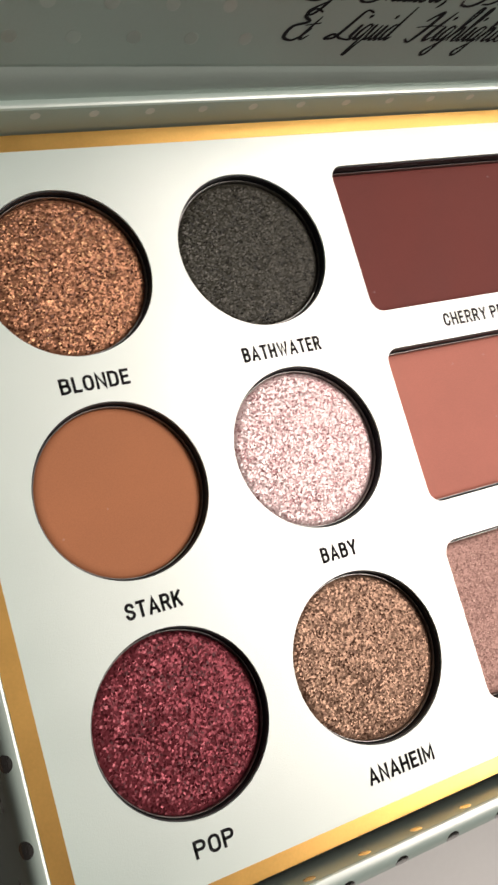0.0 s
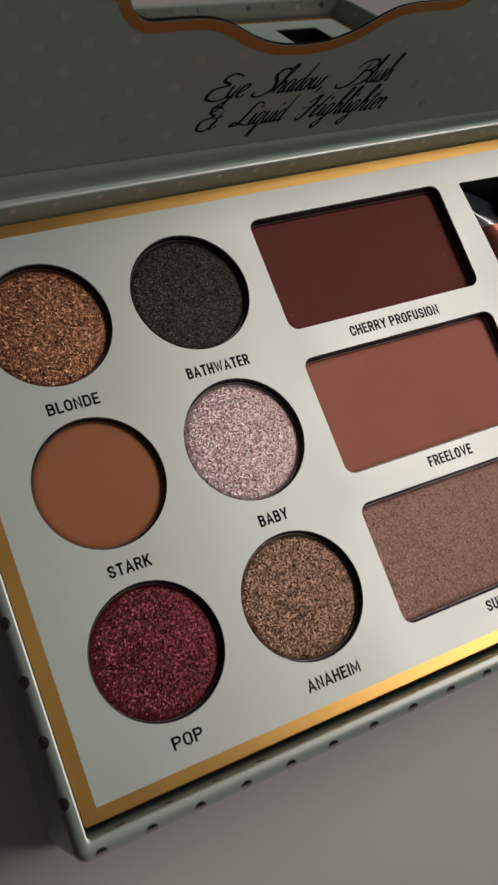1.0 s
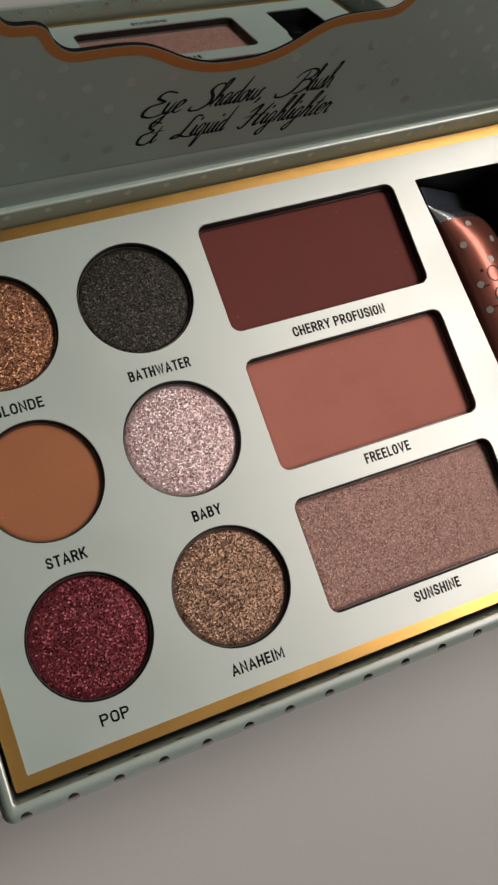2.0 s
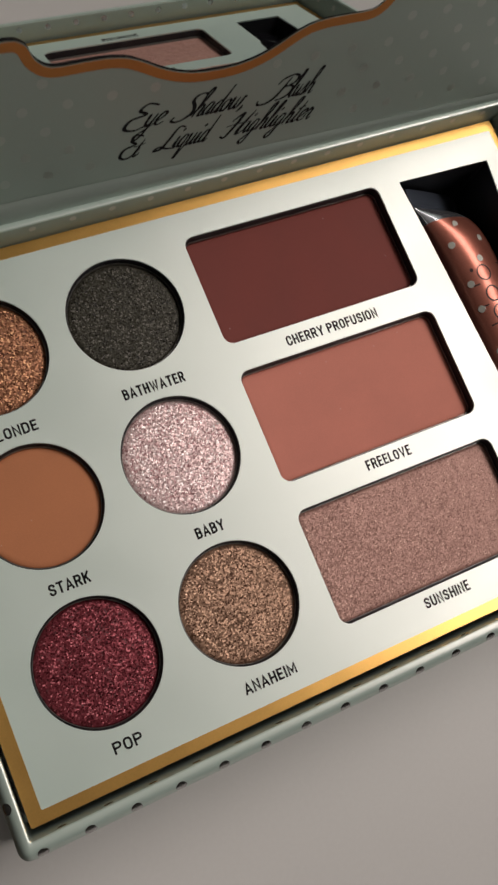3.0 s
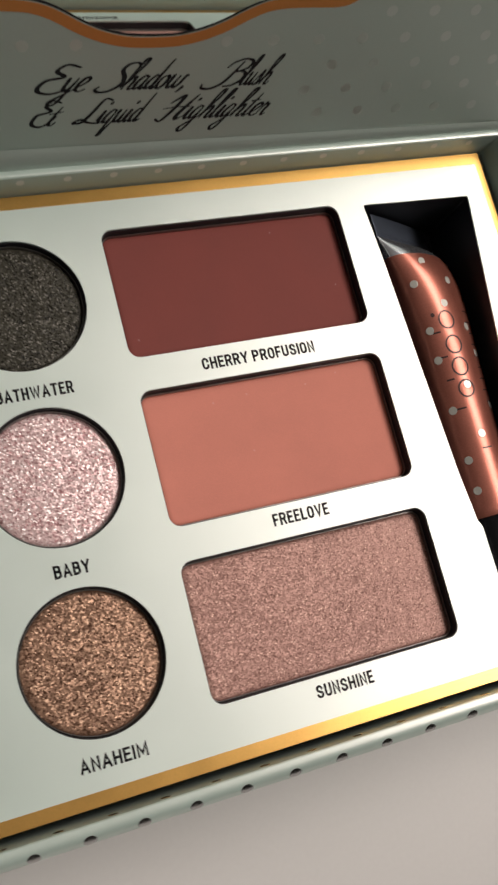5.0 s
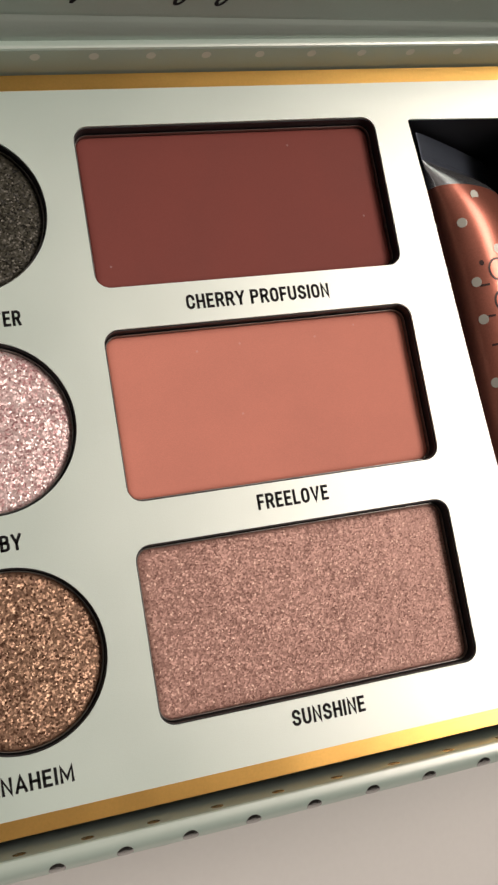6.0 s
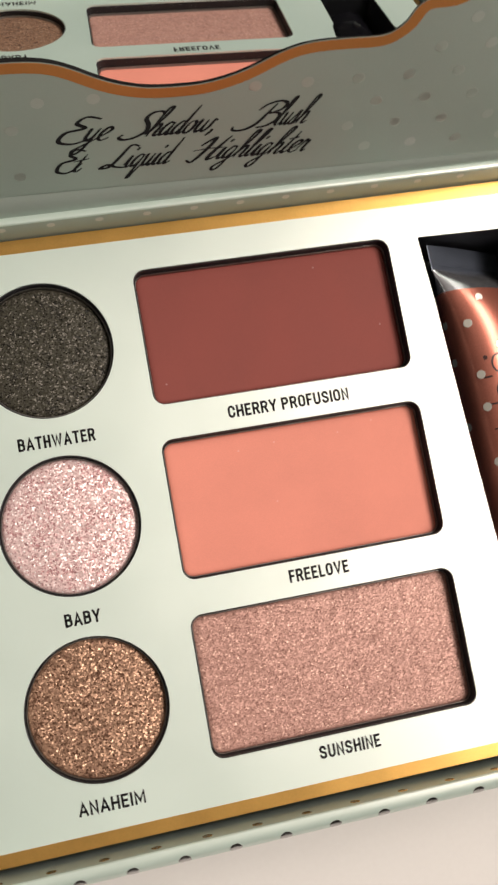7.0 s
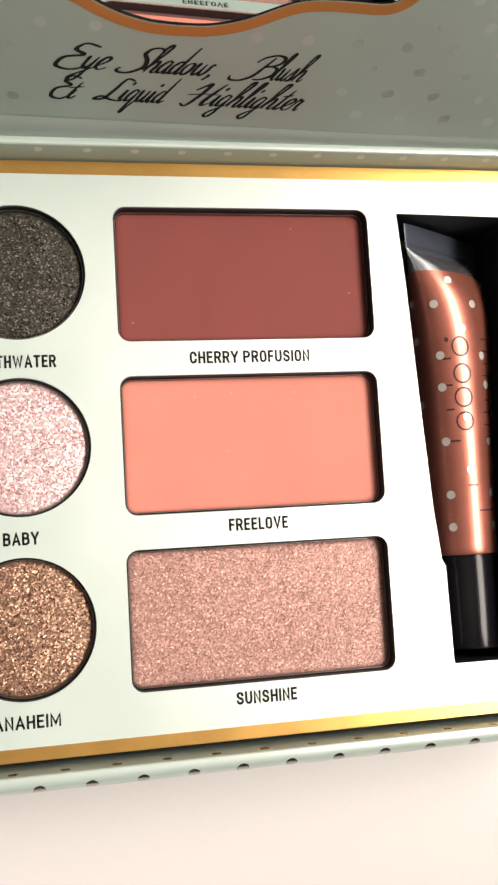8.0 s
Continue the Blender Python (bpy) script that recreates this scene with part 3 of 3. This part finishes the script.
SMALL["w"] = (1.95, [(0.0, 1.6), (0.2, 2.0), (0.2, 0.6), (0.5, 0.05), (0.85, 0.6), (1.0, 1.9)], [(1.0, 1.9), (0.95, 0.6), (1.25, 0.05), (1.65, 0.7), (1.75, 1.9), (2.1, 1.7)])
SMALL["l"] = (0.85, [(0.0, 0.3), (0.6, 2.4), (0.85, 4.2), (0.6, 4.5), (0.4, 3.4), (0.3, 0.6), (0.5, 0.0), (1.0, 0.5)])
SMALL["u"] = (1.4, [(0.0, 1.5), (0.2, 2.0), (0.2, 0.6), (0.45, 0.05), (0.8, 0.5), (1.05, 1.9)], [(1.05, 2.0), (0.95, 0.5), (1.2, 0.0), (1.6, 0.5)])
SMALL["s"] = (1.1, [(0.0, 0.3), (0.6, 1.7), (0.8, 2.2), (0.85, 1.3), (0.8, 0.4), (0.4, 0.0), (0.1, 0.4)], [(0.5, 0.05), (0.8, 0.1), (1.25, 0.5)])
SMALL["i"] = (0.8, [(0.0, 0.4), (0.35, 1.95), (0.3, 0.6), (0.5, 0.0), (0.95, 0.5)], [(0.42, 2.8), (0.5, 3.1), (0.52, 3.3)])
SMALL["q"] = (1.4, BOWL, [(1.1, 2.0), (0.95, 0.2), (0.8, -1.8), (1.0, -1.9), (1.15, -1.2), (1.55, 0.4)])
SMALL["g"] = (1.4, BOWL, [(1.1, 2.0), (0.98, 0.2), (0.75, -1.5), (0.3, -2.0), (-0.1, -1.4), (0.7, -0.4), (1.55, 0.5)])
SMALL["t"] = (1.0, [(0.75, 3.6), (0.5, 1.5), (0.4, 0.4), (0.65, 0.0), (1.15, 0.5)], [(0.0, 2.4), (0.6, 2.5), (1.15, 2.65)])
SMALL["r"] = (1.1, [(0.0, 0.5), (0.35, 2.1), (0.45, 1.8), (0.8, 1.8), (0.75, 0.7), (0.95, 0.0), (1.3, 0.4)])
SMALL[","] = (0.7, [(0.35, 0.35), (0.4, -0.1), (0.1, -0.7)])


def script(bm, words, width):
    """A word in slanted script: capitals as pen strokes with swashes, small letters as joined strokes. Gives its corners."""
    before, x = len(bm.verts), 0.0
    for ch in words:
        if ch == " ":
            x += 1.0
        elif ch in SWASHES:
            ribbon(bm, [(x + 1.3 + px * 0.95 - py * 0.12, py * 0.95) for px, py in SWASHES[ch]], 0.56, 0.26)
            if ch == "H":
                ribbon(bm, [(x + 3.4, 4.9), (x + 2.9, 3.0), (x + 2.5, 1.0), (x + 2.7, 0.0), (x + 3.4, 0.6)], 0.62, 0.16)
                ribbon(bm, [(x - 0.2, 2.2), (x + 1.6, 2.5), (x + 3.6, 2.5)], 0.3, 0.14)
            if ch == "B":
                ribbon(bm, [(x + 2.3, 2.8), (x + 3.9, 2.5), (x + 4.2, 1.2), (x + 3.1, 0.1), (x + 1.7, -0.1)], 0.6, 0.26)
                ribbon(bm, [(x + 2.5, 4.6), (x + 2.0, 2.6), (x + 1.3, 0.6), (x - 0.1, -0.4), (x - 1.7, -0.3), (x - 2.0, 0.5)], 0.64, 0.24)
            if ch == "&":
                ribbon(bm, [(x + 3.1, 3.6), (x + 2.7, 1.6), (x + 2.6, 0.3), (x + 3.0, 0.0), (x + 3.5, 0.7)], 0.5, 0.16)
                ribbon(bm, [(x + 1.8, 2.2), (x + 2.8, 2.4), (x + 3.7, 2.6)], 0.3, 0.14)
            x += {"H": 3.5, "E": 2.6, "L": 2.9, "&": 3.4, "B": 4.2, "S": 3.0}.get(ch, 2.7)
        else:
            wide, *strokes = SMALL[ch]
            for stroke in strokes:
                ribbon(bm, [(x + px, py * 1.25) for px, py in stroke], 0.43, 0.2)
            x += wide
    bm.verts.ensure_lookup_table()
    made = bm.verts[before:]
    for v in made:
        v.co.x += SLANT * v.co.y
    low_x = min(v.co.x for v in made)
    k = width / (max(v.co.x for v in made) - low_x)
    for v in made:
        v.co.x = (v.co.x - low_x) * k
    return made


LINES = [
    ("Eye Shadow, Blush", 10.6, [("Eye", -9.7, 9.0), ("Shadow,", -0.5, 15.7), ("Blush", 17.2, 14.0)]),
    ("& Liquid Highlighter", 4.3, [("&", -10.4, 5.5), ("Liquid", -3.7, 13.9), ("Highlighter", 10.2, 20.6)]),
]
for words, v0, pieces in LINES:
    bm = bmesh.new()
    for word, u0, width in pieces:
        for corner in script(bm, word, width):
            corner.co.x += u0
    for v in raised(bm, 0.03).verts:
        v.co = LID @ (v.co + Vector((0, v0, 0.012)))
    part("lettering", bm, M_INK, lid, "black script words " + words)


# ---- foil dots, printed on lid and tray ----
def dot_mesh(name, r, thick=0.04):
    bm = stack(bmesh.new(), [(circle(0, 0, r * U, 14), 0.0), (circle(0, 0, r * U * 0.94, 14), thick * U)])
    me = bpy.data.meshes.new(name)
    bm.to_mesh(me)
    bm.free()
    me.materials.append(M_DOT)
    return me


def inside(p, loop):
    x, y = p
    hit = False
    for (ax, ay), (bx, by) in zip(loop, loop[1:] + loop[:1]):
        if (ay > y) != (by > y) and x < (bx - ax) * (y - ay) / (by - ay) + ax:
            hit = not hit
    return hit


DOT = dot_mesh("foil_dot", 1.0, 0.015)


def rim_dot_mesh(r, middle):
    """A dot bent over the rim's rounded edge: x runs along the rim, y outwards from the outer face, z up from the crest."""
    bm = bmesh.new()
    rings = [[(0.0, 0.0)], circle(0, 0, r * 0.5, 16), circle(0, 0, r, 16)]
    made = []
    for ring in rings:
        made.append([])
        for x, along_rim in ring:
            inward, down = rim_curve(middle + math.degrees(along_rim / RIM_BEND))
            a = radians(min(90.0, middle + math.degrees(along_rim / RIM_BEND)))
            made[-1].append(bm.verts.new(Vector((x, -inward + 0.015 * math.sin(a), -down + 0.015 * math.cos(a))) * U))
    for k in range(16):
        bm.faces.new((made[0][0], made[1][k - 1], made[1][k]))
        bm.faces.new((made[1][k - 1], made[2][k - 1], made[2][k], made[1][k]))
    raised(bm, 0.006 * U)
    bmesh.ops.recalc_face_normals(bm, faces=bm.faces[:])
    me = bpy.data.meshes.new("rim_dot")
    bm.to_mesh(me)
    bm.free()
    me.materials.append(M_RIM_DOT)
    return me


RIM_DOT = rim_dot_mesh(1.0, 42)
FLAT_DOT = dot_mesh("grey_foil_dot", 1.1, 0.015)
FLAT_DOT.materials[0] = M_RIM_DOT
WALL_DOT = dot_mesh("pale_dot", 1.0, 0.015)
WALL_DOT.materials[0] = M_PALE_DOT


def dot(parent, m, size=1.0, mesh=DOT):
    ob = new("foil_dot", mesh)
    ob.parent = parent
    m = m.copy()
    m.translation *= U
    ob.matrix_local = m @ Matrix.Scale(size, 4)
    return ob


keep_off = grown(GLASS, 3.2)
for row in range(21):
    v = 4.2 + 4.9 * row
    for k in range(-15, 6):
        u = 48.2 + 8.0 * k + (4.2 if row % 2 else 0.0)
        words = -12 < u < 34 and v < 17
        if -67 < u < 84 and v < 104 and not inside((u, v), keep_off) and not words:
            dot(lid, LID @ pose(u, v, 0.01))
for k in range(19):
    u = -63.8 + 8.0 * k
    dot(tray, pose(u, Y0, RIM, 0, 0, 180), 1.0, RIM_DOT)
    dot(tray, pose(u + 4.0, IN_Y0 + LINER + 0.01, RIM - 2.0, -90), 0.75, FLAT_DOT)
    dot(tray, pose(u + 3.5, BACK - LINER - 0.16, RIM - 1.7, 90 - 6.3), 0.7, WALL_DOT)
    dot(tray, pose(u + 4.0, Y0 - 0.01, RIM - 6, 90), 0.9, FLAT_DOT)
for k in range(11):
    v = -4.5 + 9.2 * k
    dot(tray, pose(X0, v, RIM, 0, 0, 90), 1.0, RIM_DOT)
    dot(tray, pose(X0 - 0.01, v + 4.5, RIM - 6, 0, -90), 0.9, FLAT_DOT)
    dot(tray, pose(IN_X1 - LINER - 0.62, v + 4.5, RIM - 2.3, 0, -90 + 20), 0.8, WALL_DOT)

# ---- the highlighter tube in its slot ----
tube = thing("highlighter_tube", "rose-pink liquid highlighter tube with pearl dots lying in the black slot", "cosmetic tube", (63.5, 40, 4.7))
TOP, END = Vector((62.8, 79.6, 13.0)), Vector((63.0, 1.2, 11.6))
axis = (TOP - END).normalized()
side = axis.cross(Vector((0, 0, 1))).normalized()
AXIS = Matrix((( side.x, 0, axis.x, END.x), (side.y, 0, axis.y, END.y), (side.z, 1, axis.z, END.z), (0, 0, 0, 1)))


TWIST = radians(-34)


def oval(a, b, n=40):
    """A section of the tube; the flat end is twisted against the slot's floor."""
    flat = [(a * math.cos(2 * math.pi * k / n), b * math.sin(2 * math.pi * k / n)) for k in range(n)]
    c, d = math.cos(TWIST), math.sin(TWIST)
    return [(x * c - y * d, x * d + y * c) for x, y in flat]


def tube_size(s):
    """Half width and half height of the tube, s from the cap's end."""
    f = max(0.0, min(1.0, (s - 18) / 56))
    return 6.8 + 4.4 * f ** 2.2, 6.8 * (1 - f ** 13) + 0.5 * f ** 13


def sway(s):
    """How far the squeezed tube bulges to its right from the straight line between cap and seal."""
    f = max(0.0, min(1.0, (s - 18) / 56))
    return 3.3 * (f ** 2.2 - f ** 5)


def section(s):
    return [(x + sway(s), y) for x, y in oval(*tube_size(s))], s


body = bmesh.new()
stack(body, [(oval(6.6, 6.6), 17.0)] + [section(s) for s in (17.6, 18.4, 24, 30, 36, 42, 48, 52, 55, 58, 60, 62, 64, 66, 68, 69.6)], m=AXIS)
tube_body = part("tube_body", body, M_TUBE, tube, "pearly rose-pink squeeze tube", smooth=True)
shoulder = bmesh.new()
stack(shoulder, [section(s) for s in (69.6, 70.4, 71.2, 72, 72.7, 73.4, 74)], m=AXIS)
part("shoulder", shoulder, M_SILVER, tube, "silver-grey shoulder pressed flat towards the seal", smooth=True)
crimp = bmesh.new()
stack(crimp, [(oval(11.2, 0.5), 74.0), (oval(11.2, 0.45), 74.6), (oval(11.2, 0.22), 74.9), (oval(11.3, 0.42), 75.2), (oval(11.4, 0.42), 78.6)], m=AXIS)
part("crimp", crimp, M_CRIMP, tube, "flat blue-grey sealed end", smooth=True)
cap = bmesh.new()
stack(cap, [(oval(6.6, 6.6), 0.0), (oval(6.7, 6.7), 0.5), (oval(6.8, 6.8), 16.2), (oval(6.5, 6.5), 17.0)], m=AXIS)
part("cap", cap, M_CAP, tube, "glossy black screw cap", smooth=True)
PEARL = dot_mesh("pearl_dot", 0.8, 0.02)
PEARL.materials[0] = M_PEARL


def on_tube(s, angle, lift=0.02):
    """The pose of a print on the tube, angle degrees round from its top."""
    a, b = tube_size(s)
    t = radians(angle)
    turn = Matrix.Rotation(TWIST, 3, "Z")
    t += TWIST
    p = turn @ Vector((a * math.sin(t), b * math.cos(t), 0)) + Vector((sway(s), 0, 0))
    nrm = turn @ Vector((math.sin(t) / a, math.cos(t) / b, 0)).normalized()
    tang = Vector((0, 0, 1)).cross(nrm)
    m = Matrix((( tang.x, 0, nrm.x, p.x + nrm.x * lift), (tang.y, 0, nrm.y, p.y + nrm.y * lift), (0, 1, 0, s), (0, 0, 0, 1)))
    return AXIS @ m


PEARLS = [(67.6, -3), (68.2, 69), (63.2, -33), (63.3, 24), (58.5, 1), (53.7, -34), (53.6, 31), (47.8, -35), (48.2, 38), (42.1, -1), (37.8, -35), (37.7, 41), (32.4, 0), (28.0, -33), (28.1, 41), (22.1, -33), (22.1, 43)]
PEARLS += [(s, -74) for s in (25.0, 35.0, 45.0, 57.0, 64.0)] + [(s, 78) for s in (25.0, 33.0, 43.0, 58.0)]
for s, turn in PEARLS:
    ob = new("pearl_dot", PEARL)
    ob.parent = tube_body
    m = on_tube(s, turn, 0.035)
    m.translation *= U
    ob.matrix_local = m


def printed(name, bm, s, angle):
    """A dark print of plain shapes, bent round the tube."""
    for v in bm.verts:
        a, b = tube_size(s + v.co.y)
        v.co = on_tube(s + v.co.y, angle + math.degrees(v.co.x / a), 0.02 + v.co.z).translation
    part(name, bm, M_PRINT, tube_body, "dark printed mark", smooth=False)


def bar(w, h, lean=0.0):
    """A thin printed bar, cut into short pieces so that it bends with the tube."""
    bm = bmesh.new()
    n = max(2, int(w * 6))
    rows = [[bm.verts.new((-w + 2 * w * k / n + side * lean, side * h, 0)) for side in (-1, 1)] for k in range(n + 1)]
    for (a, b), (c, d) in zip(rows, rows[1:]):
        bm.faces.new((a, c, d, b))
    return raised(bm, 0.03)


for s, r in ((55.2, 1.9), (50.2, 1.9), (45.8, 1.9), (41.4, 1.8)):
    printed("print_mark", plate(bmesh.new(), circle(0, 0, r, 28), [circle(0, 0, r - 0.34, 28)], 0.0, 0.03), s, -4)
for s, w in ((53.0, 0.9), (48.1, 0.8), (43.6, 0.8), (37.8, 1.5)):
    printed("print_mark", bar(w, 0.17), s, -25)
printed("print_mark", plate(bmesh.new(), circle(0, 0, 0.45, 12), [], 0.0, 0.03), 56.5, -23)
for k in range(9):
    printed("print_bar", bar(1.3 if k % 3 else 0.8, 0.14, 0.3), 38.4 + 2.3 * k, 40)
for s, turn, w in ((29.6, 3, 1.0), (24.9, 17, 0.7), (24.9, 29, 0.9), (24.9, 41, 0.6)):
    printed("print_bar", bar(w, 0.15), s, turn)
